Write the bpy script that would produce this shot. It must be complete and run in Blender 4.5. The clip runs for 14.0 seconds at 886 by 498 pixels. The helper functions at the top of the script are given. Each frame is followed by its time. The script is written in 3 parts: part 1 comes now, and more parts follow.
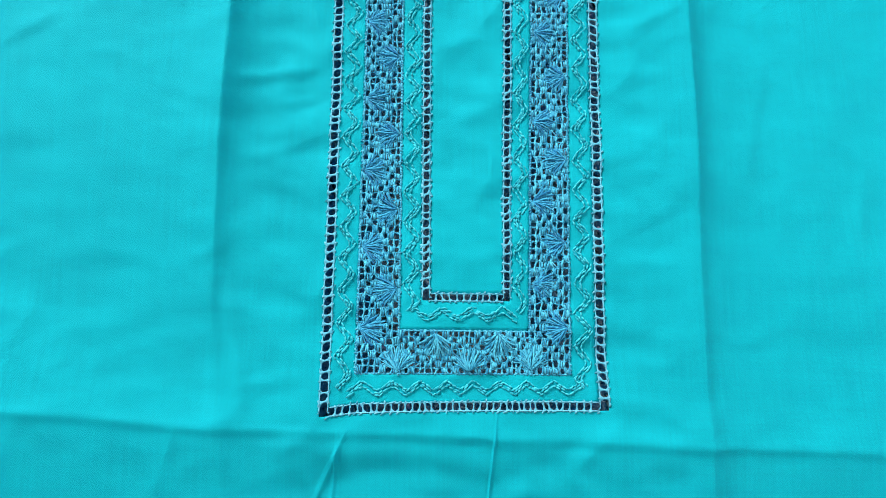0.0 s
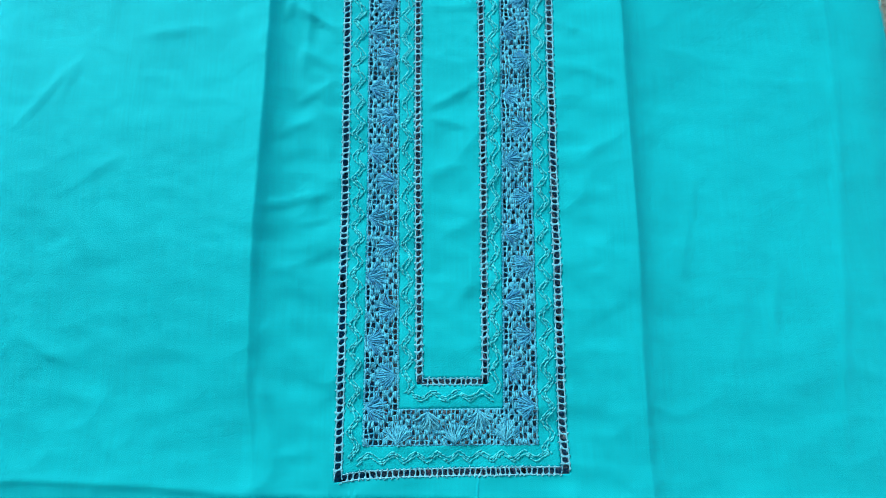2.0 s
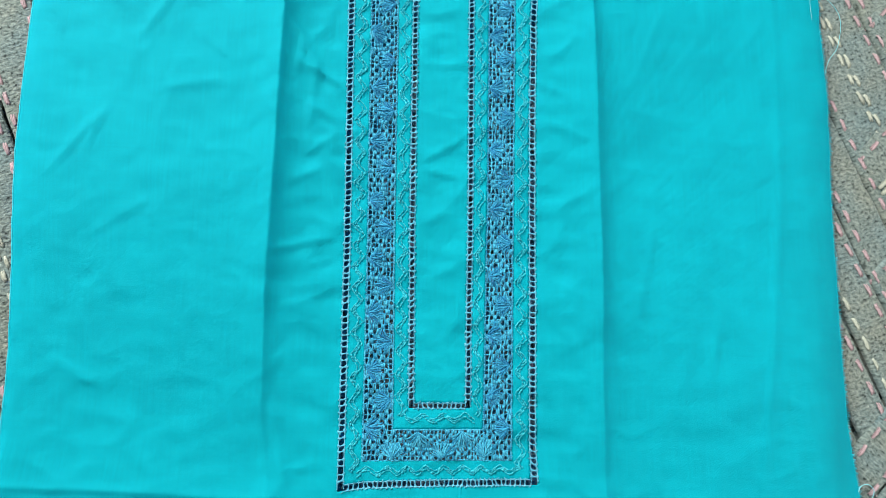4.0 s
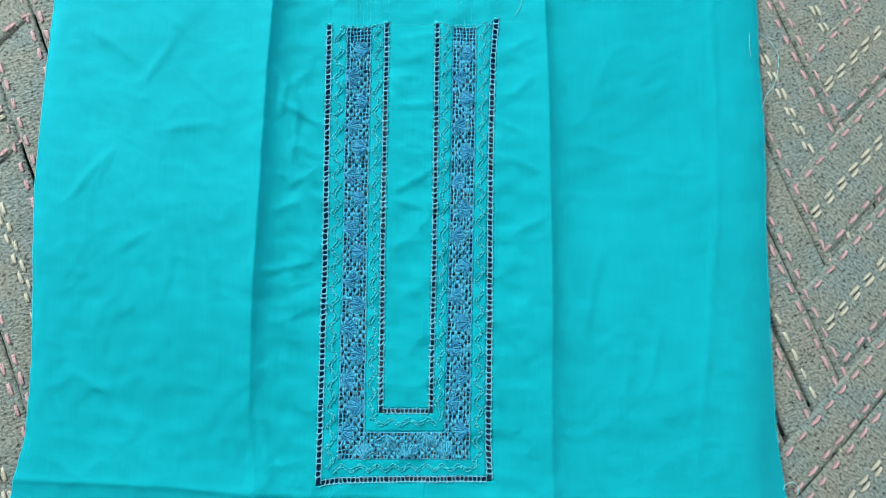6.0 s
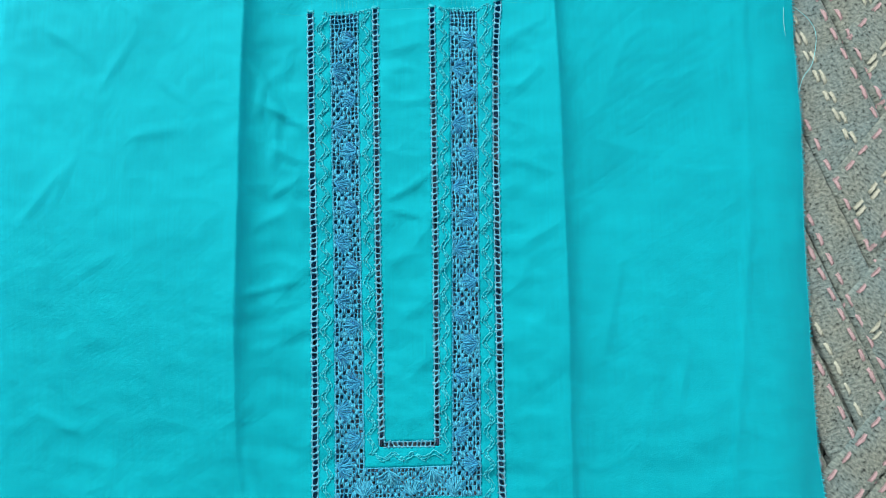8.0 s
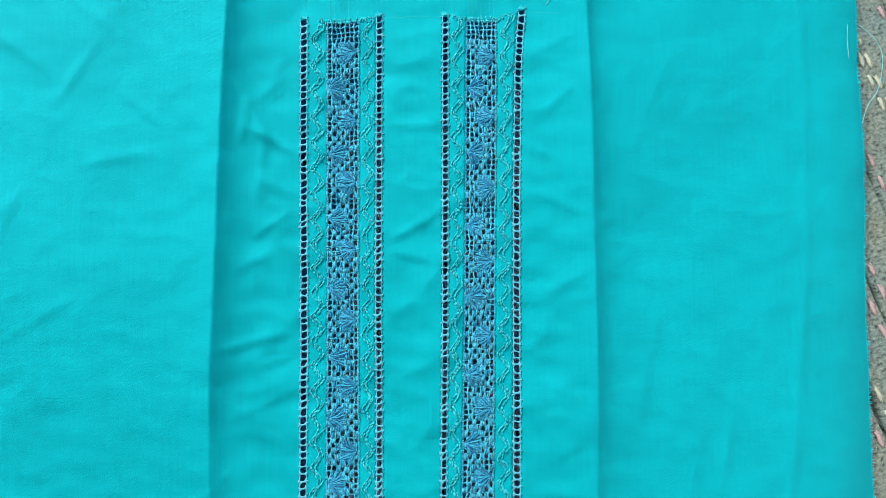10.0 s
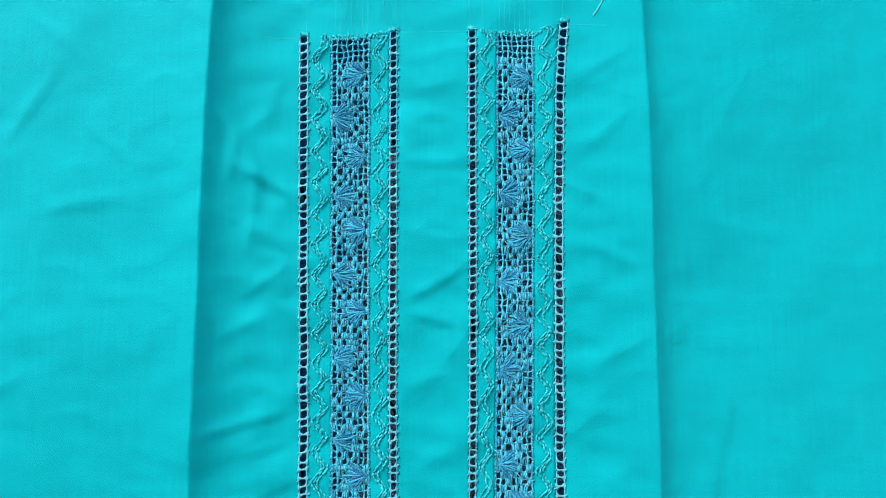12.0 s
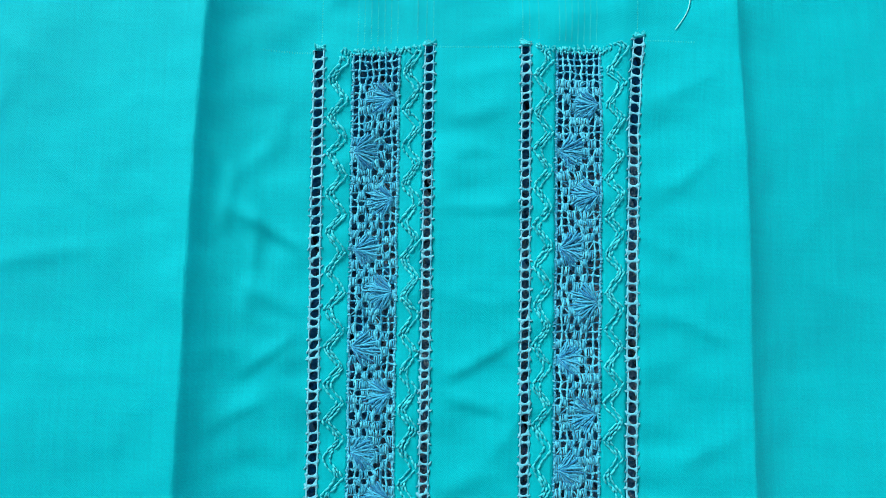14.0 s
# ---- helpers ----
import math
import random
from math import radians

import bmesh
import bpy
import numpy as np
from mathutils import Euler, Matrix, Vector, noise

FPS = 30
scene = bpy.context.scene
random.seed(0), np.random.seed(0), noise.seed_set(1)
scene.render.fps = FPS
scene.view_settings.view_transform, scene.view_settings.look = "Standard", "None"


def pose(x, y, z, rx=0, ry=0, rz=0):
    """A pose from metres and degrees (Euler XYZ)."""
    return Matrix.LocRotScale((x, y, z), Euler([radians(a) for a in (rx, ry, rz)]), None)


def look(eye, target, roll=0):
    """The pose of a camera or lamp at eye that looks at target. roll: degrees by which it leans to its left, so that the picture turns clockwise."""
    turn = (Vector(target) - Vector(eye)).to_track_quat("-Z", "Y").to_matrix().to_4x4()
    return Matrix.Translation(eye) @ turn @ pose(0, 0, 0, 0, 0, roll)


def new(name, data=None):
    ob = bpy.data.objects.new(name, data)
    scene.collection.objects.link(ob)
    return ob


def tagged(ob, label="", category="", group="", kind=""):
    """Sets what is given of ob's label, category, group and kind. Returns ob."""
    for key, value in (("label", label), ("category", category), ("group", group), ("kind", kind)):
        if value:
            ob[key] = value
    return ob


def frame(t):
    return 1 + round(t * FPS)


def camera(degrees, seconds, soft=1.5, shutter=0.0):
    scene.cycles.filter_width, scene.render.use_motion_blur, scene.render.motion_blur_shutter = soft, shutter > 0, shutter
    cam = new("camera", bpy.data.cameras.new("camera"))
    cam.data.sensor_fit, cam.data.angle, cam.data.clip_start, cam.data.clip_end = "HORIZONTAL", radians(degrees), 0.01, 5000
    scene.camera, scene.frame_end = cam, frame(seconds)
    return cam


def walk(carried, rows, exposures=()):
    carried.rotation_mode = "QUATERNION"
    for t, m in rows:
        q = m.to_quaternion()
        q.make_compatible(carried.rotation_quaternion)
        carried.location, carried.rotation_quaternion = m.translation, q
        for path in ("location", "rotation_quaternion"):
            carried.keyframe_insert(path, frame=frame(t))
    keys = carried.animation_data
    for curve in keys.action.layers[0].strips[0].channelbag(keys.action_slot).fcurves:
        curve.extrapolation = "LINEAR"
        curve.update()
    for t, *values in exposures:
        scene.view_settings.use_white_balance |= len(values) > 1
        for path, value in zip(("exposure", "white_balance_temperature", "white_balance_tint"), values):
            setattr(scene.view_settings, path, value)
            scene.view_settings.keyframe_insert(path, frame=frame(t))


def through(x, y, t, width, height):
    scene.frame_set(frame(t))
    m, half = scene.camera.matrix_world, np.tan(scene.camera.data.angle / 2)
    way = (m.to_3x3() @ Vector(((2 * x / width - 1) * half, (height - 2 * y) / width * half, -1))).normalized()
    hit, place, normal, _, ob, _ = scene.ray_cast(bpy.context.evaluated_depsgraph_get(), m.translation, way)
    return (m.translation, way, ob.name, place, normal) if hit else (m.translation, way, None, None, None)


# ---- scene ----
cam = camera(75.3, 14.0, 0.9)
EXPOSURES = [(0.0, 0.24, 6500, 10), (2.0, 0.17, 6500, 9), (4.5, 0.14, 6500, 9), (7.5, 0.06, 6500, 10), (10.0, 0.11, 6620, 6), (14.0, 0.09, 6600, 6)]
PATH = [
    (0, (-0.022, 0.035, 0.294), (0.045, 0.361, -1.678), 12.4),
    (0.5, (-0.024, 0.036, 0.32), (0.036, 0.342, -1.656), 11.6),
    (1, (-0.027, 0.055, 0.348), (0.068, 0.378, -1.624), 17.1),
    (1.5, (-0.019, 0.057, 0.352), (0.041, 0.412, -1.616), 10.1),
    (2, (-0.013, 0.071, 0.372), (0.028, 0.455, -1.59), 5.9),
    (2.2, (-0.023, 0.075, 0.378), (0.059, 0.481, -1.579), 11.2),
    (4.3, (-0.023, 0.119, 0.447), (0.09, 0.375, -1.534), 24.7),
    (4.5, (-0.017, 0.12, 0.457), (0.091, 0.386, -1.522), 23.0),
    (5, (0.0, 0.132, 0.462), (0.104, 0.379, -1.52), 23.5),
    (5.5, (0.011, 0.133, 0.473), (0.082, 0.376, -1.511), 16.9),
    (6, (0.015, 0.137, 0.489), (0.075, 0.369, -1.497), 15.1),
    (6.2, (0.016, 0.142, 0.492), (0.081, 0.382, -1.493), 15.9),
    (6.5, (0.013, 0.145, 0.492), (0.068, 0.363, -1.495), 14.3),
    (7, (0.014, 0.158, 0.479), (0.077, 0.358, -1.51), 16.4),
    (7.5, (0.015, 0.167, 0.46), (0.079, 0.359, -1.53), 17.7),
    (7.7, (0.015, 0.167, 0.452), (0.075, 0.345, -1.539), 17.5),
    (9.8, (0.016, 0.217, 0.39), (0.072, 0.322, -1.606), 28.4),
    (10, (0.005, 0.213, 0.384), (0.088, 0.339, -1.61), 33.3),
    (10.5, (0.012, 0.229, 0.373), (0.065, 0.333, -1.623), 26.6),
    (11, (0.009, 0.24, 0.36), (0.043, 0.334, -1.638), 20.2),
    (11.5, (0.003, 0.244, 0.339), (0.053, 0.361, -1.657), 22.9),
    (12, (-0.001, 0.249, 0.321), (0.042, 0.388, -1.673), 17.1),
    (12.5, (-0.003, 0.256, 0.302), (0.005, 0.402, -1.693), 3.8),
    (13, (-0.007, 0.267, 0.289), (0.016, 0.407, -1.706), 9.8),
    (13.5, (-0.012, 0.275, 0.271), (0.027, 0.406, -1.724), 17.6),
    (14, (-0.02, 0.282, 0.26), (0.021, 0.433, -1.733), 16.0),
]
walk(cam, [(t, look(eye, target, roll)) for t, eye, target, roll in PATH], EXPOSURES)


# ---- light ----
world = bpy.data.worlds.new("sky")
scene.world = world
world.use_nodes = True
wn = world.node_tree.nodes
sky = wn.new("ShaderNodeTexSky")
sky.sky_type, sky.sun_disc = "NISHITA", False
sky.sun_elevation, sky.sun_rotation = radians(40), radians(-20)
sky.air_density, sky.dust_density = 1.0, 4.0
wn["Background"].inputs["Strength"].default_value = 0.10
world.node_tree.links.new(sky.outputs[0], wn["Background"].inputs["Color"])
# added daylight lamp; its opening in the north wall is unseen and assumed
ASSUMED_WINDOW = (-1.95, -0.75, 0.75, 1.85)
lamp = new("added_daylight", bpy.data.lights.new("added_daylight", "AREA"))
lamp.data.shape, lamp.data.size, lamp.data.size_y = "RECTANGLE", 1.16, 1.06
lamp.data.energy, lamp.data.color = 146.0, (1.0, 0.98, 0.95)
lamp.matrix_world = look((-1.35, 1.88, 1.30), (0.0, 0.2, 0.0))
# weaker fill lamp, added unseen in the east to brighten the cloth's right side
EAST_FILL_GAP = (-0.35, 0.45, 0.45, 1.25)
lamp2 = new("added_daylight", bpy.data.lights.new("east_fill_light", "AREA"))
lamp2.data.shape, lamp2.data.size, lamp2.data.size_y = "RECTANGLE", 0.76, 0.76
lamp2.data.energy, lamp2.data.color = 13.5, (1.0, 0.98, 0.95)
lamp2.matrix_world = look((1.28, 0.05, 0.85), (0.2, 0.1, 0.1))


# ---- materials ----
def material(name, rough=0.85, sheen=0.0):
    m = bpy.data.materials.new(name)
    m.use_nodes = True
    b = m.node_tree.nodes["Principled BSDF"]
    b.inputs["Roughness"].default_value = rough
    b.inputs["Specular IOR Level"].default_value = 0.12
    b.inputs["Sheen Weight"].default_value = sheen
    return m, m.node_tree.nodes, m.node_tree.links, b


def ramp(nodes, stops):
    r = nodes.new("ShaderNodeValToRGB")
    while len(r.color_ramp.elements) < len(stops):
        r.color_ramp.elements.new(0.5)
    for e, (at, c) in zip(r.color_ramp.elements, stops):
        e.position, e.color = at, (*c, 1)
    return r


def noise_on(nodes, links, vector, size, stretch=(1, 1, 1), detail=3.0):
    mp = nodes.new("ShaderNodeMapping")
    mp.inputs["Scale"].default_value = [s / size for s in stretch]
    n = nodes.new("ShaderNodeTexNoise")
    n.inputs["Scale"].default_value = 1.0
    n.inputs["Detail"].default_value = detail
    links.new(vector, mp.inputs["Vector"])
    links.new(mp.outputs[0], n.inputs["Vector"])
    return n.outputs["Fac"]


def maths(nodes, links, op, a, b):
    n = nodes.new("ShaderNodeMath")
    n.operation = op
    for socket, v in zip(n.inputs, (a, b)):
        if isinstance(v, (int, float)):
            socket.default_value = v
        else:
            links.new(v, socket)
    return n.outputs[0]


def cotton_material(name, through, tint):
    m, n, l, b = material(name, 0.8, 0.0)
    uv = n.new("ShaderNodeUVMap").outputs[0]
    fuzzy = noise_on(n, l, uv, 0.0009, (1, 1, 1), 1)
    slub = maths(n, l, "ADD", maths(n, l, "MULTIPLY", noise_on(n, l, uv, 0.0014, (1.0, 0.035, 1), 2), 0.6), maths(n, l, "MULTIPLY", noise_on(n, l, uv, 0.0014, (0.04, 1.0, 1), 2), 0.4))
    blotch = noise_on(n, l, uv, 0.05, (1, 1, 1), 4)
    threads = []
    for axis in ("X", "Y"):
        mp = n.new("ShaderNodeMapping")
        mp.inputs["Scale"].default_value = [0.314 / 0.00085] * 3
        wv = n.new("ShaderNodeTexWave")
        wv.wave_type, wv.bands_direction = "BANDS", axis
        wv.inputs["Scale"].default_value = 1.0
        wv.inputs["Distortion"].default_value = 7.0
        wv.inputs["Detail"].default_value = 1.0
        wv.inputs["Detail Scale"].default_value = 0.7
        l.new(uv, mp.inputs["Vector"])
        l.new(mp.outputs[0], wv.inputs["Vector"])
        threads.append(wv.outputs["Fac"])
    # over and under: high where both threads crest or both dip
    over = maths(n, l, "MULTIPLY", threads[0], threads[1])
    under = maths(n, l, "MULTIPLY", maths(n, l, "SUBTRACT", 1.0, threads[0]), maths(n, l, "SUBTRACT", 1.0, threads[1]))
    weave = maths(n, l, "ADD", over, under)
    grain = maths(n, l, "ADD", maths(n, l, "MULTIPLY", weave, 0.36), maths(n, l, "MULTIPLY", fuzzy, 0.64))
    mix = maths(n, l, "ADD", maths(n, l, "ADD", maths(n, l, "MULTIPLY", grain, 0.46), maths(n, l, "MULTIPLY", slub, 0.34)), maths(n, l, "MULTIPLY", blotch, 0.22))
    r = ramp(n, [(0.30, COTTON_DARK), (0.70, COTTON_LIGHT)])
    l.new(mix, r.inputs[0])
    l.new(r.outputs[0], b.inputs["Base Color"])
    bump = n.new("ShaderNodeBump")
    bump.inputs["Strength"].default_value = 0.8
    bump.inputs["Distance"].default_value = 0.0004
    l.new(grain, bump.inputs["Height"])
    # fine crinkles: soft dents between thin crests
    crest = maths(n, l, "ABSOLUTE", maths(n, l, "SUBTRACT", noise_on(n, l, uv, 0.050, (1.2, 1, 1), 2), 0.5), 0.0)
    crest = maths(n, l, "POWER", maths(n, l, "SUBTRACT", 1.0, maths(n, l, "MULTIPLY", crest, 2.2)), 6.0)
    rumple = n.new("ShaderNodeBump")
    rumple.inputs["Strength"].default_value = 0.5
    rumple.inputs["Distance"].default_value = 0.0013
    lie = maths(n, l, "ADD", maths(n, l, "MULTIPLY", noise_on(n, l, uv, 0.013, (1, 1.3, 1), 3), 0.75), maths(n, l, "MULTIPLY", crest, 0.22))
    l.new(lie, rumple.inputs["Height"])
    l.new(rumple.outputs[0], bump.inputs["Normal"])
    l.new(bump.outputs[0], b.inputs["Normal"])
    thin = n.new("ShaderNodeBsdfTranslucent")
    thin.inputs["Color"].default_value = (*tint, 1)
    both = n.new("ShaderNodeMixShader")
    both.inputs[0].default_value = through
    l.new(b.outputs[0], both.inputs[1])
    l.new(thin.outputs[0], both.inputs[2])
    l.new(both.outputs[0], n["Material Output"].inputs["Surface"])
    return m


def thread_material(name, dark, light, rough=0.75):
    m, n, l, b = material(name, rough, 0.1)
    pos = n.new("ShaderNodeNewGeometry").outputs["Position"]
    fine = noise_on(n, l, pos, 0.0010, (1, 1, 1), 3)
    island = n.new("ShaderNodeNewGeometry").outputs["Random Per Island"]
    mix = maths(n, l, "ADD", maths(n, l, "MULTIPLY", fine, 0.65), maths(n, l, "MULTIPLY", island, 0.45))
    r = ramp(n, [(0.32, dark), (0.78, light)])
    l.new(mix, r.inputs[0])
    l.new(r.outputs[0], b.inputs["Base Color"])
    bump = n.new("ShaderNodeBump")
    bump.inputs["Strength"].default_value = 0.4
    bump.inputs["Distance"].default_value = 0.0003
    l.new(fine, bump.inputs["Height"])
    l.new(bump.outputs[0], b.inputs["Normal"])
    return m


def tape_material():
    m, n, l, b = material("grey_woven_tape", 0.95, 0.1)
    uv = n.new("ShaderNodeUVMap").outputs[0]
    knit = noise_on(n, l, uv, 0.0023, (0.75, 1.0, 1), 3)
    rib = noise_on(n, l, uv, 0.003, (1.0, 0.2, 1), 2)
    tint = noise_on(n, l, uv, 0.05, (1, 1, 1), 3)
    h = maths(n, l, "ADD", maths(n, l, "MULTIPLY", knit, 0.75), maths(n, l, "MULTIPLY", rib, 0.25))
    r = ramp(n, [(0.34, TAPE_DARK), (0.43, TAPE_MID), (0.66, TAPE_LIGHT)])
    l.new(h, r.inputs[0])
    tone = ramp(n, [(0.32, (0.80, 0.97, 1.04)), (0.68, (1.03, 1.0, 0.91))])
    l.new(tint, tone.inputs[0])
    mx = n.new("ShaderNodeMix")
    mx.data_type, mx.blend_type = "RGBA", "MULTIPLY"
    mx.inputs[0].default_value = 1.0
    l.new(r.outputs[0], mx.inputs[6])
    l.new(tone.outputs[0], mx.inputs[7])
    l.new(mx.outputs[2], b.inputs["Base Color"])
    bump = n.new("ShaderNodeBump")
    bump.inputs["Strength"].default_value = 0.9
    bump.inputs["Distance"].default_value = 0.0026
    l.new(h, bump.inputs["Height"])
    l.new(bump.outputs[0], b.inputs["Normal"])
    return m


def floor_material():
    m, n, l, b = material("dusty_cement", 0.9)
    pos = n.new("ShaderNodeNewGeometry").outputs["Position"]
    r = ramp(n, [(0.3, (0.10, 0.095, 0.09)), (0.7, (0.17, 0.16, 0.15))])
    l.new(noise_on(n, l, pos, 0.12, (1, 1, 1), 6), r.inputs[0])
    l.new(r.outputs[0], b.inputs["Base Color"])
    return m


def plaster_material():
    m, n, l, b = material("whitewash", 0.9)
    pos = n.new("ShaderNodeNewGeometry").outputs["Position"]
    r = ramp(n, [(0.3, (0.26, 0.265, 0.27)), (0.7, (0.36, 0.365, 0.37))])
    l.new(noise_on(n, l, pos, 0.3, (1, 1, 1), 6), r.inputs[0])
    l.new(r.outputs[0], b.inputs["Base Color"])
    return m


COTTON_DARK, COTTON_LIGHT = (0.0, 0.34, 0.42), (0.001, 0.57, 0.68)
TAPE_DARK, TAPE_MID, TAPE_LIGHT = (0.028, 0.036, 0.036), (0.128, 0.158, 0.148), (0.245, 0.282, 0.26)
COTTON = cotton_material("turquoise_cotton", 0.33, (0.0, 0.30, 0.68))
# back tinted extra blue so the light under the openings turns navy
COTTON_BACK = cotton_material("turquoise_cotton_back", 0.85, (0.25, 0.62, 1.0))
LADDER_THREAD = thread_material("pale_blue_thread", (0.020, 0.23, 0.34), (0.12, 0.44, 0.58))
ZIGZAG_THREAD = thread_material("turquoise_thread", (0.003, 0.30, 0.39), (0.040, 0.53, 0.64))
LACE_THREAD = thread_material("blue_lace_thread", (0.006, 0.17, 0.31), (0.070, 0.45, 0.62))
FAN_THREAD = thread_material("blue_satin_thread", (0.003, 0.12, 0.28), (0.040, 0.35, 0.55), 0.7)
FRAY_THREAD = thread_material("frayed_cotton", (0.0, 0.30, 0.38), (0.01, 0.5, 0.62))
PULLED_THREAD = thread_material("drawn_thread", (0.0, 0.34, 0.42), (0.02, 0.52, 0.62))
WHITE_THREAD = thread_material("pale_thread", (0.08, 0.46, 0.53), (0.25, 0.62, 0.68))
PINK_YARN = thread_material("pink_yarn", (0.20, 0.15, 0.158), (0.46, 0.335, 0.35), 0.95)
FUZZ_YARN = thread_material("grey_fibre", (0.10, 0.12, 0.11), (0.34, 0.37, 0.34), 0.95)
CREAM_YARN = thread_material("cream_yarn", (0.21, 0.235, 0.19), (0.46, 0.49, 0.405), 0.95)
TAPE = tape_material()
CEMENT = floor_material()
PLASTER = plaster_material()


# ---- mesh helpers ----
class Soup:
    """Collects tubes and sheets and turns them into one mesh."""

    def __init__(self):
        self.v, self.f = [], []

    def tube(self, pts, radii, sides=6, flat=0.8, caps=True):
        pts = [Vector(p) for p in pts]
        n, base = len(pts), len(self.v)
        for i, p in enumerate(pts):
            way = (pts[min(i + 1, n - 1)] - pts[max(i - 1, 0)]).normalized()
            side = way.cross(Vector((0, 0, 1)))
            side = side.normalized() if side.length > 1e-6 else Vector((1, 0, 0))
            up = side.cross(way)
            r = radii[i] if isinstance(radii, (list, tuple)) else radii
            for k in range(sides):
                a = 2 * math.pi * k / sides
                self.v.append(p + side * (r * math.cos(a)) + up * (r * flat * math.sin(a)))
        for i in range(n - 1):
            for k in range(sides):
                a, b = base + i * sides + k, base + i * sides + (k + 1) % sides
                self.f.append((a, b, b + sides, a + sides))
        if caps:
            self.f.append(tuple(base + k for k in range(sides))[::-1])
            self.f.append(tuple(base + (n - 1) * sides + k for k in range(sides)))

    def stitch(self, a, b, r, lift=0.0004, sides=6):
        a, b = Vector(a), Vector(b)
        c = (a + b) / 2 + Vector((0, 0, lift))
        self.tube([a, a.lerp(c, 0.45) + Vector((0, 0, lift * 0.4)), c, b.lerp(c, 0.45) + Vector((0, 0, lift * 0.4)), b],
                  [r * 0.45, r * 0.95, r, r * 0.95, r * 0.45], sides)

    def mesh(self, name, mat):
        me = bpy.data.meshes.new(name)
        me.from_pydata([tuple(p) for p in self.v], [], self.f)
        me.materials.append(mat)
        me.polygons.foreach_set("use_smooth", [True] * len(me.polygons))
        me.update()
        return me


def part(name, soup, mat, parent, label=""):
    ob = new(name, soup.mesh(name, mat) if isinstance(soup, Soup) else soup)
    ob.parent = parent
    return tagged(ob, label)


def ease(a, b, x):
    t = min(1.0, max(0.0, (x - a) / (b - a)))
    return t * t * (3 - 2 * t)


def knots(pairs):
    xs, ys = [p[0] for p in pairs], [p[1] for p in pairs]
    return lambda x: float(np.interp(x, xs, ys))


rng = random.Random(7)

# ---- the lie of the cloth ----
LEFT_EDGE = knots([(-0.14, -0.322), (-0.03, -0.319), (0.002, -0.315), (0.036, -0.309), (0.08, -0.308), (0.127, -0.309), (0.178, -0.3115), (0.24, -0.3145), (0.306, -0.3135), (0.42, -0.3115), (0.6, -0.309)])
RIGHT_EDGE = knots([(-0.14, 0.322), (-0.02, 0.319), (0.003, 0.3175), (0.05, 0.314), (0.13, 0.314), (0.22, 0.3155), (0.28, 0.318), (0.36, 0.317), (0.44, 0.319), (0.6, 0.321)])
LEFT_FOLD = knots([(-0.02, -0.120), (0.001, -0.122), (0.05, -0.1290), (0.14, -0.1295), (0.24, -0.1272), (0.3, -0.1262), (0.35, -0.1248), (0.43, -0.1213), (0.6, -0.118)])
RIGHT_FOLD = knots([(0.0, 0.123), (0.08, 0.1232), (0.2, 0.1245), (0.33, 0.123), (0.43, 0.1205), (0.6, 0.118)])
BOTTOM_FOLD = knots([(-0.35, 0.005), (-0.25, 0.002), (-0.19, -0.001), (-0.13, -0.006), (-0.07, -0.008), (0.0, -0.0095), (0.05, -0.011), (0.115, -0.014), (0.23, -0.016), (0.35, -0.018)])
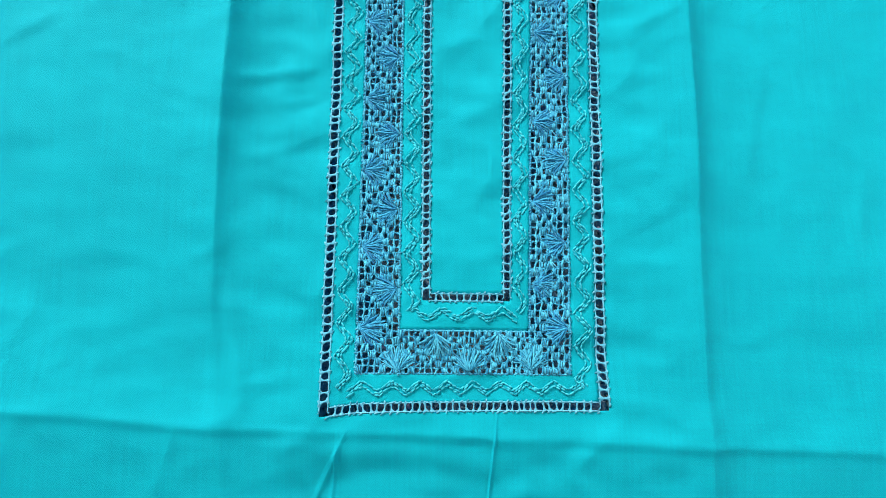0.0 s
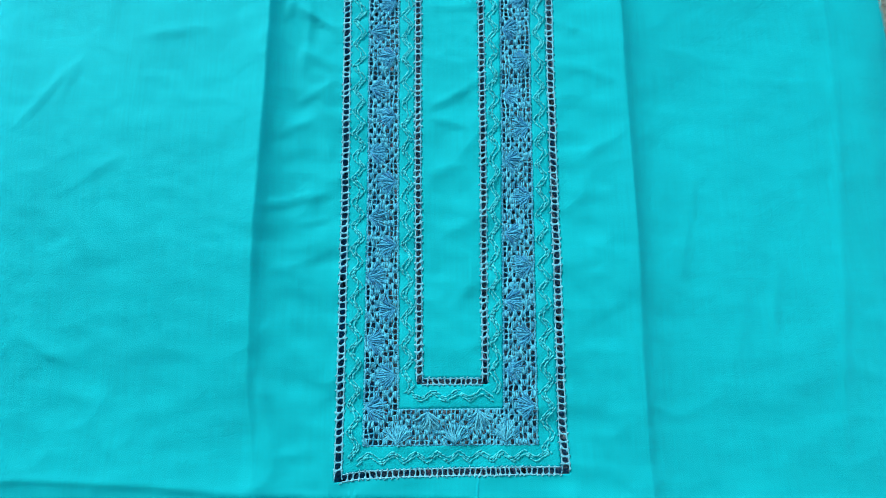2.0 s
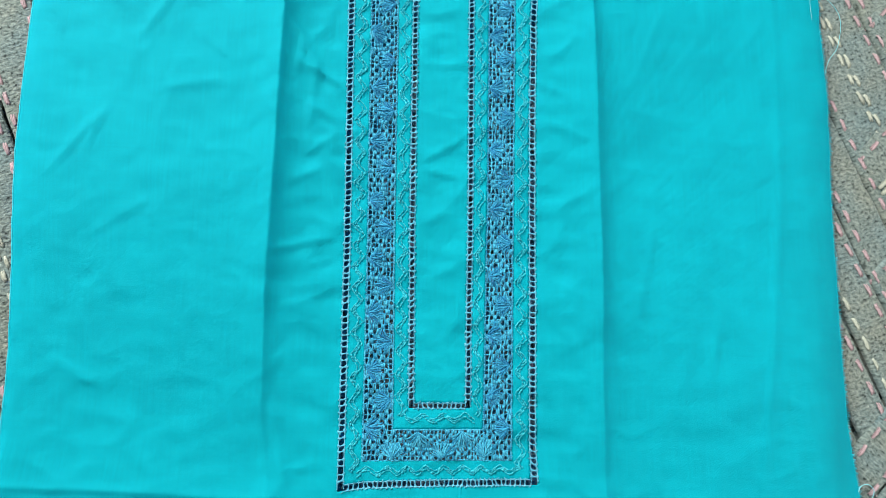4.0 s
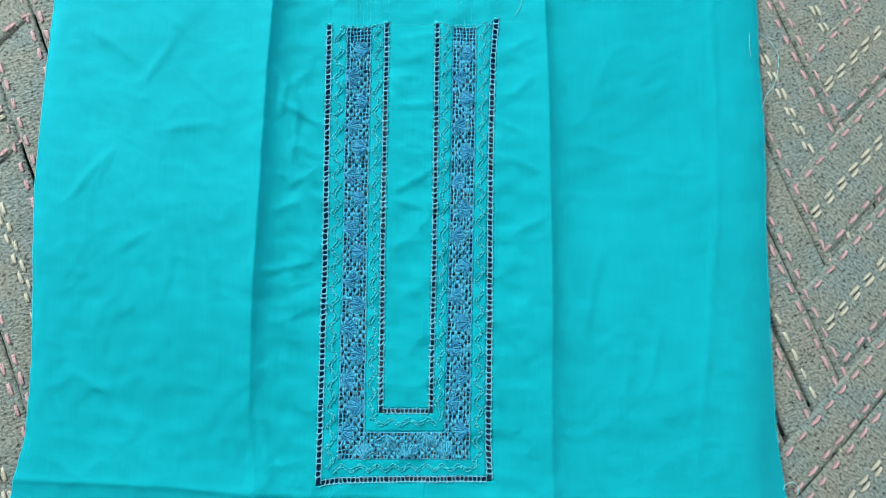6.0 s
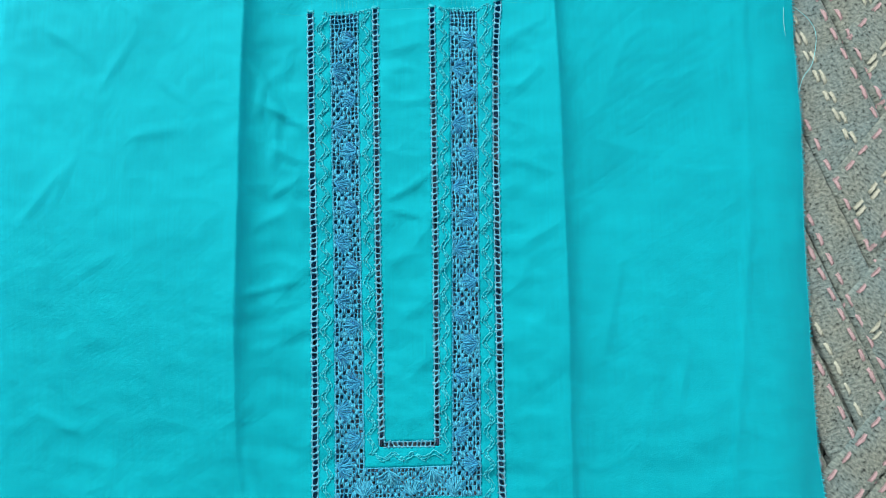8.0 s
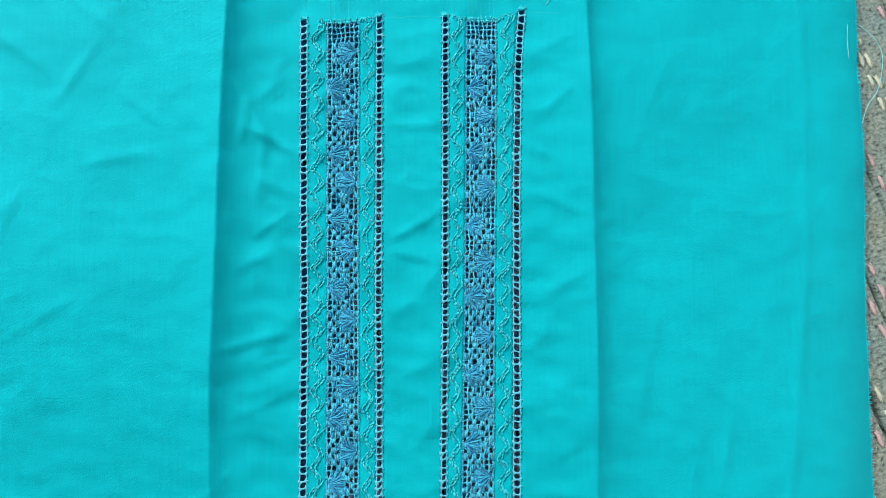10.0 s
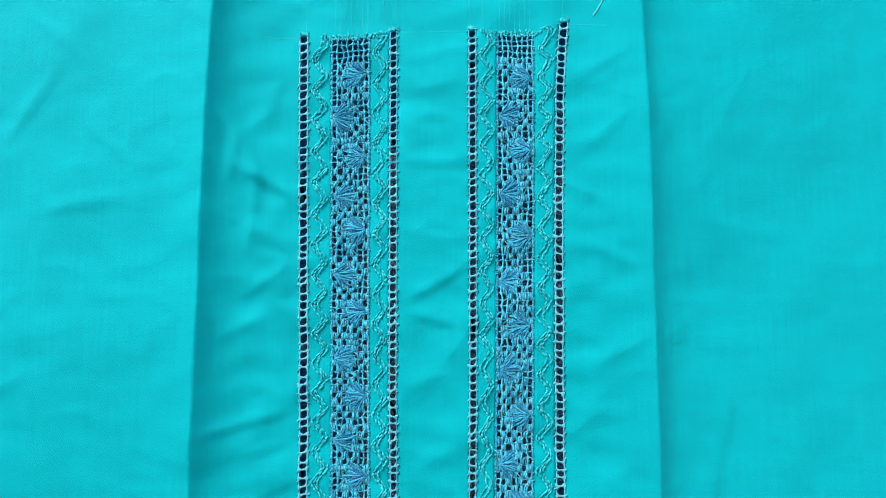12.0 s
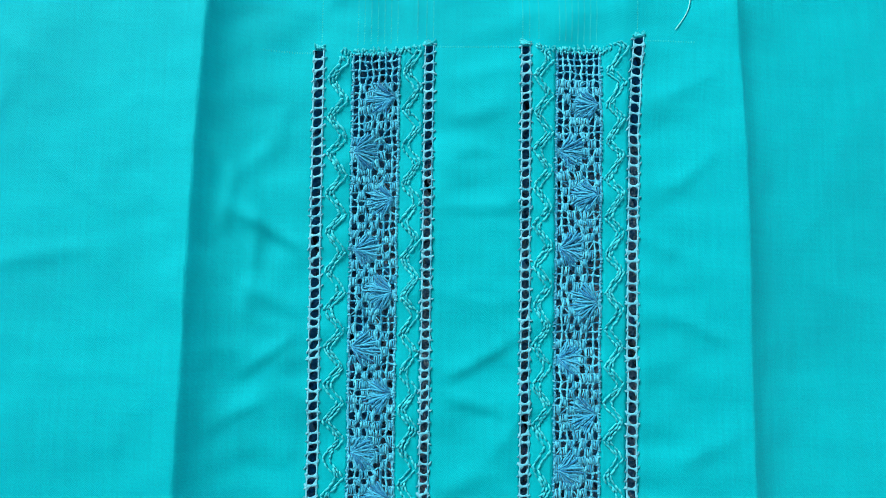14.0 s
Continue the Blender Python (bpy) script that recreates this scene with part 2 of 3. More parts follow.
# wrinkles: from, to, height, half width
WRINKLES = [
    (-0.108, 0.318, -0.078, 0.301, 0.0025, 0.0035), (-0.112, 0.309, -0.108, 0.335, 0.0016, 0.003),
    (-0.122, 0.172, -0.08, 0.182, 0.0018, 0.004), (-0.1, 0.16, -0.08, 0.165, 0.0012, 0.003),
    (-0.014, 0.243, 0.019, 0.262, 0.002, 0.004), (-0.013, 0.236, 0.012, 0.229, 0.0019, 0.003),
    (-0.016, 0.322, 0.018, 0.32, 0.0014, 0.005), (-0.012, 0.281, 0.01, 0.276, 0.0011, 0.004),
    (-0.285, 0.228, -0.255, 0.268, 0.0016, 0.004), (-0.262, 0.243, -0.248, 0.276, 0.0012, 0.003),
    (-0.275, 0.38, -0.235, 0.352, 0.0016, 0.006), (-0.23, 0.33, -0.205, 0.372, 0.0014, 0.005),
    (0.085, 0.275, 0.112, 0.262, 0.0016, 0.005), (0.09, 0.33, 0.108, 0.348, 0.0014, 0.004),
    (0.085, 0.205, 0.118, 0.222, 0.0012, 0.006), (0.15, 0.12, 0.166, 0.19, 0.0011, 0.006),
    (0.268, 0.24, 0.236, 0.01, 0.0016, 0.004), (0.272, 0.43, 0.268, 0.24, 0.0012, 0.004),
    (-0.275, 0.09, -0.24, 0.07, 0.0011, 0.005), (-0.12, 0.06, -0.11, 0.01, 0.0016, 0.006),
    (-0.059, -0.008, -0.078, -0.052, 0.0014, 0.0013), (-0.0625, -0.008, -0.066, -0.052, 0.0012, 0.0012),
    (-0.14, -0.004, -0.155, -0.055, 0.0008, 0.003), (-0.215, 0, -0.24, -0.05, 0.0008, 0.004),
    (-0.118, 0.352, -0.098, 0.318, 0.0016, 0.003), (-0.098, 0.318, -0.102, 0.270, 0.0013, 0.003),
    (-0.114, 0.290, -0.079, 0.272, 0.0012, 0.004), (-0.104, 0.245, -0.080, 0.262, 0.0013, 0.0035),
    (-0.116, 0.222, -0.092, 0.235, 0.0012, 0.004), (-0.110, 0.130, -0.080, 0.142, 0.0011, 0.004),
    (0.082, 0.372, 0.110, 0.384, 0.0011, 0.004), (0.080, 0.305, 0.100, 0.296, 0.0011, 0.004),
    (0.083, 0.150, 0.108, 0.140, 0.0009, 0.005), (0.086, 0.095, 0.112, 0.108, 0.0009, 0.005),
    (-0.015, 0.360, 0.014, 0.368, 0.0010, 0.005), (-0.012, 0.195, 0.016, 0.203, 0.0008, 0.005),
    (-0.304, 0.405, -0.301, 0.372, 0.0009, 0.0025), (-0.297, 0.415, -0.294, 0.385, 0.0008, 0.0025),
    (-0.289, 0.400, -0.284, 0.372, 0.0008, 0.003), (-0.220, 0.400, -0.190, 0.375, 0.0010, 0.004),
    (-0.190, 0.340, -0.160, 0.315, 0.0010, 0.004), (-0.215, 0.290, -0.170, 0.300, 0.0010, 0.005),
    (-0.255, 0.180, -0.215, 0.205, 0.0009, 0.005), (0.150, 0.290, 0.200, 0.275, 0.0008, 0.006),
    (0.180, 0.380, 0.165, 0.340, 0.0008, 0.005), (0.200, 0.070, 0.215, 0.130, 0.0009, 0.004),
    (0.180, 0.060, 0.192, 0.115, 0.0008, 0.004),
]


def ridge(x, y, x0, y0, x1, y1, h, w):
    dx, dy = x1 - x0, y1 - y0
    t = ((x - x0) * dx + (y - y0) * dy) / (dx * dx + dy * dy)
    if t < -0.2 or t > 1.2:
        return 0.0
    off = (x - x0 - t * dx) * dy - (y - y0 - t * dy) * dx
    d = off / math.hypot(dx, dy) / w
    d = d if d < 0 else d * 1.9
    return 0.0 if abs(d) > 4 else h * math.exp(-abs(d) ** 1.4) * ease(-0.2, 0.25, t) * (1 - ease(0.75, 1.2, t))


def height(x, y):
    """How high the cloth lies at x, y."""
    z = 0.0
    d = x - LEFT_FOLD(y) - 0.002
    h = 0.0150 * (0.24 + 0.73 * ease(0.0, 0.22, y))
    z += h * math.exp(d / 0.050) if d < 0 else h * (0.62 * math.exp(-d / 0.008) + 0.38 * math.exp(-d / 0.03))
    d = x - RIGHT_FOLD(y) + 0.002
    z += 0.0088 * (0.72 + 0.28 * ease(0.0, 0.2, y)) * (math.exp(d / 0.035) if d < 0 else math.exp(-d / 0.009))
    e = y - BOTTOM_FOLD(x)
    z += 0.0026 * math.exp(-e / 0.014) if e > 0 else 0.0026 + 0.13 * max(e, -0.045) - 0.0008 * ease(0, 0.005, -e)
    if e < -0.06:
        z += 0.05 * (e + 0.06)
    for w in WRINKLES:
        z += ridge(x, y, *w)
    if e < 0.012:
        z += ridge(x, y, 0.0155, 0.001, 0.0112, -0.045, 0.0013, 0.0007)
    near = math.exp(-((abs(x) - 0.045) / 0.075) ** 4)
    z += 0.0034 * noise.noise((x / 0.11, y / 0.13, 3.1)) + 0.0007 * noise.noise((x / 0.035, y / 0.04, 8.2))
    z += near * (0.0010 * noise.noise((x / 0.03, y / 0.012, 1.7)) + 0.0003 * noise.noise((x / 0.011, y / 0.006, 5.5)))
    z -= (0.0015 + 0.0014 * near) * abs(noise.noise((x / 0.040, y / 0.030, 4.4)) + 0.4 * noise.noise((x / 0.017, y / 0.013, 6.1)))
    z += 0.008 * ease(0.12, 0.28, x) * (1 - ease(0.0, 0.30, y)) * (1 - ease(0.272, 0.315, x))
    z += 0.008 * ease(0.0, 0.24, y) * (1 - ease(-0.24, -0.12, x))
    z += 0.006 * ease(0.15, 0.27, x) * (0.6 + 0.4 * ease(0.3, 0.0, y)) * (1 - ease(0.285, 0.32, x))
    for edge in (x - LEFT_EDGE(y), RIGHT_EDGE(y) - x):
        z -= 0.0035 * math.exp(-edge / 0.006)
    return max(z, -0.0042)


# pattern lines: across the pattern, then how they wander along it
LINES = [-0.070, -0.055, -0.0345, -0.021, 0.021, 0.0345, 0.055, 0.070]
WANDER = [
    knots([(0.0, 0.0), (0.2, -0.001), (0.40, -0.0033)]), knots([(0.02, 0.0), (0.2, -0.0005), (0.39, -0.0022)]),
    knots([(0.04, 0.0005), (0.2, -0.0012), (0.39, -0.0018)]), knots([(0.06, 0.0005), (0.2, -0.001), (0.40, -0.0012)]),
    knots([(0.06, 0.0), (0.2, 0.0015), (0.40, 0.002)]), knots([(0.045, -0.002), (0.2, 0.001), (0.395, 0.0033)]),
    knots([(0.02, -0.0025), (0.2, 0.0), (0.396, 0.003)]),
    knots([(0.0, -0.0005), (0.04, -0.0015), (0.15, -0.0003), (0.27, 0.0005), (0.32, 0.0017), (0.36, 0.003), (0.40, 0.0068)]),
]
TOP_RISE = [-0.002, -0.003, -0.001, 0.002, 0.003, 0.002, 0.002, 0.008]
LOW_RISE = [-0.002, 0.0, 0.0008, 0.0012, 0.0018, 0.002, 0.002, 0.002]
TOP = 0.395


def flat(u, v):
    """Where the pattern's point u, v lies in plan."""
    row = [w(v) for w in WANDER]
    dx = float(np.interp(u, LINES, row))
    rise, low = float(np.interp(u, LINES, TOP_RISE)), float(np.interp(u, LINES, LOW_RISE))
    fade = 1 - ease(0.07, 0.15, abs(u))
    x = u + dx * fade
    y = v + fade * (rise * ease(0.2, TOP, v) * (1 - ease(TOP + 0.01, 0.48, v)) + low * (1 - ease(0.003, 0.022, abs(v - 0.003))))
    if u < -0.10:
        x += (LEFT_EDGE(y) + 0.31) * ease(-0.10, -0.31, u) if u > -0.31 else LEFT_EDGE(y) + 0.31
    if u > 0.10:
        x += (RIGHT_EDGE(y) - 0.315) * min(1, (u - 0.10) / 0.215)
    return x, y


def at(u, v, w=0.0):
    x, y = flat(u, v)
    return Vector((x, y, height(x, y) + w))


# ---- setting ----
def box_mesh(name, x0, x1, y0, y1, z0, z1, mat):
    me = bpy.data.meshes.new(name)
    bm = bmesh.new()
    bmesh.ops.create_cube(bm, size=1, matrix=Matrix.LocRotScale(((x0 + x1) / 2, (y0 + y1) / 2, (z0 + z1) / 2), None, (x1 - x0, y1 - y0, z1 - z0)))
    bm.to_mesh(me)
    bm.free()
    me.materials.append(mat)
    return me


tagged(new("floor", box_mesh("floor", -2.8, 2.0, -2.0, 2.6, -0.2, -0.056, CEMENT)), "bare grey cement floor under the woven mat", "floor", kind="structure")

# unseen room, added around the mat to block and bounce light
X0, X1, Y0, Y1, ROOF = -2.6, 1.3, -1.8, 1.9, 2.6
W0, W1, W2, W3 = ASSUMED_WINDOW


def wall(name, boxes):
    me = bpy.data.meshes.new(name)
    bm = bmesh.new()
    for x0, x1, y0, y1, z0, z1 in boxes:
        bmesh.ops.create_cube(bm, size=1, matrix=Matrix.LocRotScale(((x0 + x1) / 2, (y0 + y1) / 2, (z0 + z1) / 2), None, (x1 - x0, y1 - y0, z1 - z0)))
    bm.to_mesh(me)
    bm.free()
    me.materials.append(PLASTER)
    return tagged(new(name, me), "unseen plain grey plaster wall, added to shape the light", "wall", kind="structure")


wall("added_wall_north", [(X0, W0, Y1, Y1 + 0.2, -0.1, ROOF), (W1, X1, Y1, Y1 + 0.2, -0.1, ROOF), (W0, W1, Y1, Y1 + 0.2, -0.1, W2), (W0, W1, Y1, Y1 + 0.2, W3, ROOF)])
wall("added_wall_south", [(X0, X1, Y0 - 0.2, Y0, -0.1, ROOF)])
wall("added_wall_west", [(X0 - 0.2, X0, Y0 - 0.2, Y1 + 0.2, -0.1, ROOF)])
# gap in the east wall made only for the added fill lamp
E0, E1, E2, E3 = EAST_FILL_GAP
wall("added_wall_east", [(X1, X1 + 0.2, Y0 - 0.2, E0, -0.1, ROOF), (X1, X1 + 0.2, E1, Y1 + 0.2, -0.1, ROOF), (X1, X1 + 0.2, E0, E1, -0.1, E2), (X1, X1 + 0.2, E0, E1, E3, ROOF)])
tagged(new("ceiling", box_mesh("ceiling", X0 - 0.2, X1 + 0.2, Y0 - 0.2, Y1 + 0.2, ROOF, ROOF + 0.15, PLASTER)), "unseen plain grey plaster ceiling, added to shape the light", "ceiling", kind="structure")

# ---- mat of woven tapes ----
mat_thing = tagged(new("woven_mat"), "grey woven tape mat with pink and cream stitching", "mat")
A_WAY, B_WAY = radians(46), radians(-67)
A_DIR, B_DIR = Vector((math.cos(A_WAY), math.sin(A_WAY))), Vector((math.cos(B_WAY), math.sin(B_WAY)))
A_NOR, B_NOR = Vector((-A_DIR.y, A_DIR.x)), Vector((-B_DIR.y, B_DIR.x))
A_TOP, B_TOP, SUNK = -0.0052, -0.0072, -0.0125


def tape_height(kind, x, y, gate):
    """Top of a tape at x, y: a tape of kind A dives under the tapes of kind B past its gate."""
    z = {"A": A_TOP, "B": B_TOP, "U": -0.0155}[kind]
    if gate is not None:
        line, sign = gate
        p = (x * B_NOR.x + y * B_NOR.y - line) * sign
        z += (SUNK - A_TOP) * (1 - ease(-0.004, 0.007, p))
    # sunk under the pattern, a shape added to keep the openings dark
    z -= 0.036 * (1 - ease(0.10, 0.29, abs(x))) * (1 - ease(0.20, 0.34, abs(y - 0.2)))
    return z + 0.0007 * noise.noise((x / 0.03, y / 0.03, 2.0 if kind == "A" else 7.0))


def dash(soup, kind, place, way, nor, gate, s, off, long, wide):
    pts, radii = [], []
    for i in range(6):
        t = i / 5 - 0.5
        c = place + way * (s + t * long) + nor * (off + 0.0005 * math.sin(9 * t + s * 700))
        pts.append((c.x, c.y, tape_height(kind, c.x, c.y, gate) + 0.0004 + 0.0005 * (1 - 4 * t * t)))
        radii.append(wide / 2 * (0.35, 0.85, 1.0, 1.0, 0.8, 0.3)[i] * rng.uniform(0.85, 1.12))
    soup.tube(pts, radii, 6, 0.45)


DASH_MESHES = {}


def dash_mesh(name, k):
    if (name, k) not in DASH_MESHES:
        r, soup = random.Random(31 * k + len(name)), Soup()
        long, wide = r.uniform(0.0100, 0.0130), r.uniform(0.0026, 0.0034)
        for i in range(4):
            off = (i - 1.5) * wide * 0.25
            ends = [long * r.uniform(0.40, 0.52) for _ in range(2)]
            sway = [r.uniform(-0.00035, 0.00035) for _ in range(7)]
            pts = [(-ends[0] + (ends[0] + ends[1]) * k / 6, off * (0.9, 1.0, 1.05, 1.05, 1.05, 1.0, 0.85)[k] + sway[k], (-0.0005, 0.0001, 0.0003, 0.00035, 0.0003, 0.0001, -0.0005)[k]) for k in range(7)]
            soup.tube(pts, [wide * w * r.uniform(0.85, 1.15) for w in (0.12, 0.16, 0.18, 0.18, 0.18, 0.16, 0.12)], 5, 0.55)
        DASH_MESHES[name, k] = soup.mesh(name, PINK_YARN if name == "pink_stitch" else CREAM_YARN)
    return DASH_MESHES[name, k]


def seen_strip(x, y):
    return 0.298 < abs(x) < 0.47 and -0.05 < y < 0.48


def tape(kind, offset, width, s0, s1, gate=None, pink=(1, 1), cream=1):
    """One tape: offset of its middle line, width, its stretch along its way, where it dives, and its stitched rows."""
    way, nor = (B_DIR, B_NOR) if kind == "B" else (A_DIR, A_NOR)
    width -= 0.0014
    start = nor * offset
    sag = rng.uniform(0, 50)
    profile = [(-0.5, -0.0034), (-0.5, -0.0016), (-0.47, -0.0003), (-0.42, 0.0), (-0.28, -0.0003), (-0.14, 0.0), (0.0, -0.0003), (0.14, 0.0), (0.28, -0.0003), (0.42, 0.0), (0.47, -0.0003), (0.5, -0.0016), (0.5, -0.0034)]
    n = int((s1 - s0) / 0.006) + 1
    verts, faces, uvs = [], [], []
    for i in range(n + 1):
        s = s0 + (s1 - s0) * i / n
        wav = 0.0010 * noise.noise((s / 0.05, sag, 0)) + 0.0005 * noise.noise((s / 0.012, sag, 4))
        for k, (a, dz) in enumerate(profile):
            c = start + way * s + nor * (a * width + wav)
            verts.append((c.x, c.y, tape_height(kind, c.x, c.y, gate) + dz))
            uvs.append((a * width + sag, s))
    w = len(profile)
    for i in range(n):
        for k in range(w - 1):
            q = i * w + k
            faces.append((q, q + w, q + w + 1, q + 1))
    me = bpy.data.meshes.new("tape")
    me.from_pydata(verts, [], [f[::-1] for f in faces])
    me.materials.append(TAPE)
    layer = me.uv_layers.new(name="UVMap")
    layer.data.foreach_set("uv", [c for loop in me.loops for c in uvs[loop.vertex_index]])
    me.polygons.foreach_set("use_smooth", [True] * len(me.polygons))
    me.update()
    ob = part("tape", me, None, mat_thing)
    for name, mat, rows in (("pink_stitching", PINK_YARN, [sg * (width / 2 - 0.0048) for sg, on in zip((-1, 1), pink) if on]), ("cream_stitching", CREAM_YARN, [-0.0024, 0.0024] if cream else [])):
        if not rows:
            continue
        soup = Soup()
        for r, row in enumerate(rows):
            s = s0 + 0.004 + rng.uniform(0, 0.018) * (name[0] == "p") + 0.004 * r
            while s < s1:
                c = start + way * s + nor * row
                if seen_strip(c.x, c.y):
                    one = name.split("_")[0] + "_stitch"
                    bit = new(one, dash_mesh(one, rng.randrange(6)))
                    bit.parent = ob
                    e = [tape_height(kind, *(c + way * d), gate) for d in (-0.004, 0.004)]
                    bit.matrix_basis = pose(c.x, c.y, sum(e) / 2 + 0.0003) @ Matrix.Rotation(math.atan2(way.y, way.x) + rng.uniform(-0.07, 0.07), 4, "Z") @ Matrix.Rotation(math.atan2(e[0] - e[1], 0.008), 4, "Y")
                    s += 0.0178 + rng.uniform(-0.001, 0.001)
                    continue
                dash(soup, kind, start, way, nor, gate, s, row + rng.uniform(-0.0006, 0.0006), rng.uniform(0.0075, 0.0105), rng.uniform(0.0024, 0.0034))
                s += 0.0178 + rng.uniform(-0.001, 0.001)
        if soup.v:
            tagged(part(name, soup, mat, ob), kind="stuff")
    return ob


def span(nor, way, offset, x0, x1, y0, y1):
    """The stretch of a tape that lies over the rectangle."""
    c = nor * offset
    lo, hi = -9.0, 9.0
    for o, w, a, b in ((c.x, way.x, x0, x1), (c.y, way.y, y0, y1)):
        t = sorted(((a - o) / w, (b - o) / w))
        lo, hi = max(lo, t[0]), min(hi, t[1])
    return lo, hi


MX0, MX1, MY0, MY1 = -0.56, 0.62, -0.22, 0.66
# the tapes that lean to the left, from one side of the mat to the other
b_rows = [(-0.432, 0.066, (1, 1), 1), (-0.366, 0.066, (1, 1), 1), (-0.300, 0.066, (1, 1), 1), (-0.2340, 0.066, (1, 1), 1), (-0.1775, 0.046, (1, 1), 0), (-0.1210, 0.066, (1, 1), 1)]
b_rows += [(-0.0545 + 0.0665 * i, 0.066, (1, 1), 1) for i in range(6)]
b_rows += [(0.3290, 0.030, (0, 1), 0), (0.3625, 0.0330, (0, 1), 0), (0.3960, 0.0335, (1, 0), 0), (0.4456, 0.066, (1, 1), 1), (0.512, 0.066, (1, 1), 1), (0.578, 0.066, (1, 1), 1), (0.644, 0.066, (1, 1), 1), (0.71, 0.066, (1, 1), 1)]
for offset, width, pink, cream in b_rows:
    lo, hi = span(B_NOR, B_DIR, offset, MX0, MX1, MY0, MY1)
    if hi - lo > 0.03:
        tape("B", offset, width, lo, hi, None, pink, cream)


def crossing(p, q):
    """How far along a tape of kind A (middle line q) the line p of kind B is met."""
    c = A_NOR * q
    return (p - c.dot(B_NOR)) / A_DIR.dot(B_NOR)


# the tapes that lean to the right, over the others on either side of the fabric
for q, width, gate, cream in [(0.1075, 0.066, 0.612, 1), (0.0385, 0.067, 0.545, 1), (-0.0310, 0.066, 0.4800, 1), (-0.0993, 0.067, 0.4145, 1), (-0.1715, 0.070, 0.3800, 1), (-0.2285, 0.036, 0.2950, 0), (-0.2800, 0.066, 0.2800, 1), (-0.3460, 0.066, 0.2400, 1), (-0.4120, 0.066, 0.2, 1), (-0.478, 0.066, 0.16, 1)]:
    lo, hi = span(A_NOR, A_DIR, q, MX0, MX1, MY0, MY1)
    lo = max(lo, crossing(gate, q) - 0.03)
    if hi - lo > 0.03:
        tape("A", q, width, lo, hi, (gate, 1), (1, 1), cream)
for q, width, gate, cream in [(0.636, 0.066, -0.107, 1), (0.553, 0.066, -0.154, 1), (0.4700, 0.066, -0.2010, 1), (0.387, 0.066, -0.267, 1), (0.304, 0.066, -0.333, 1), (0.22, 0.066, -0.40, 1)]:
    lo, hi = span(A_NOR, A_DIR, q, MX0, MX1, MY0, MY1)
    hi = min(hi, crossing(gate, q) + 0.03)
    if hi - lo > 0.03:
        tape("A", q, width, lo, hi, (gate, -1), (1, 1), cream)
# the tapes of the lower layer, seen in the gaps
for k in range(-9, 14):
    lo, hi = span(A_NOR, A_DIR, 0.066 * k + 0.02, MX0 + 0.02, MX1 - 0.02, MY0 + 0.02, MY1 - 0.02)
    if hi - lo > 0.03:
        tape("U", 0.066 * k + 0.02, 0.066, lo, hi, None, (0, 0), 0)
# single cream row along the narrow tape
lo, hi = span(B_NOR, B_DIR, 0.3512, MX0, MX1, MY0, MY1)
s = lo
while s < hi:
    c = B_NOR * 0.3512 + B_DIR * s
    if seen_strip(c.x, c.y):
        bit = new("cream_stitch", dash_mesh("cream_stitch", rng.randrange(6)))
        bit.parent = mat_thing
        bit.matrix_basis = pose(c.x, c.y, tape_height("B", c.x, c.y, None) + 0.0003) @ Matrix.Rotation(B_WAY + rng.uniform(-0.06, 0.06), 4, "Z")
    s += 0.0172 + rng.uniform(-0.001, 0.001)

# ---- the embroidered fabric ----
fabric = tagged(new("embroidered_fabric"), "turquoise cotton shirt front with blue drawn-thread neckline, creased, on the mat", "fabric")
OUT_W, IN_W = 0.0040, 0.0034
LOW_OUT, LOW_IN = 0.0030, 0.0585
LACE_IN, LACE_OUT, LACE_LOW, LACE_HIGH = 0.0345, 0.0550, 0.0200, 0.0415
# openings in the cloth: u0, u1, v0, v1
SLOTS = []
for sg in (-1, 1):
    for line, w, low in ((0.070, OUT_W, LOW_OUT), (0.021, IN_W, LOW_IN)):
        a, b = sorted((sg * (line - w / 2), sg * (line + w / 2)))
        SLOTS.append((a, b, low - w / 2, TOP))
    a, b = sorted((sg * LACE_IN, sg * LACE_OUT))
    SLOTS.append((a, b, LACE_LOW, TOP - 0.001))
SLOTS.append((-0.068, 0.068, LOW_OUT - OUT_W / 2, LOW_OUT + OUT_W / 2))
SLOTS.append((-0.0193, 0.0193, LOW_IN - IN_W / 2, LOW_IN + IN_W / 2))
SLOTS.append((-LACE_IN, LACE_IN, LACE_LOW, LACE_HIGH))


def cuts(lo, hi, fixed, step, fine=()):
    out = sorted({round(x, 6) for x in (lo, hi, *fixed)})
    full = []
    for a, b in zip(out, out[1:]):
        s = step
        for f0, f1, fs in fine:
            if a >= f0 - 1e-6 and b <= f1 + 1e-6:
                s = fs
        k = max(1, math.ceil((b - a) / s - 1e-6))
        full += [a + (b - a) * i / k for i in range(k)]
    return full + [out[-1]]


us = cuts(-0.31, 0.315, [-0.306, 0.311, -0.083, -0.058, 0.009, 0.018, -0.145, -0.118, 0.112, 0.14] + [c for s in SLOTS for c in s[:2]], 0.0026, [(-0.083, -0.058, 0.0007), (0.009, 0.018, 0.0004), (-0.145, -0.118, 0.0012), (0.112, 0.14, 0.0013)])
vs = cuts(-0.115, 0.58, [-0.02, 0.02] + [c for s in SLOTS for c in s[2:]], 0.0026, [(-0.02, 0.02, 0.0014)])


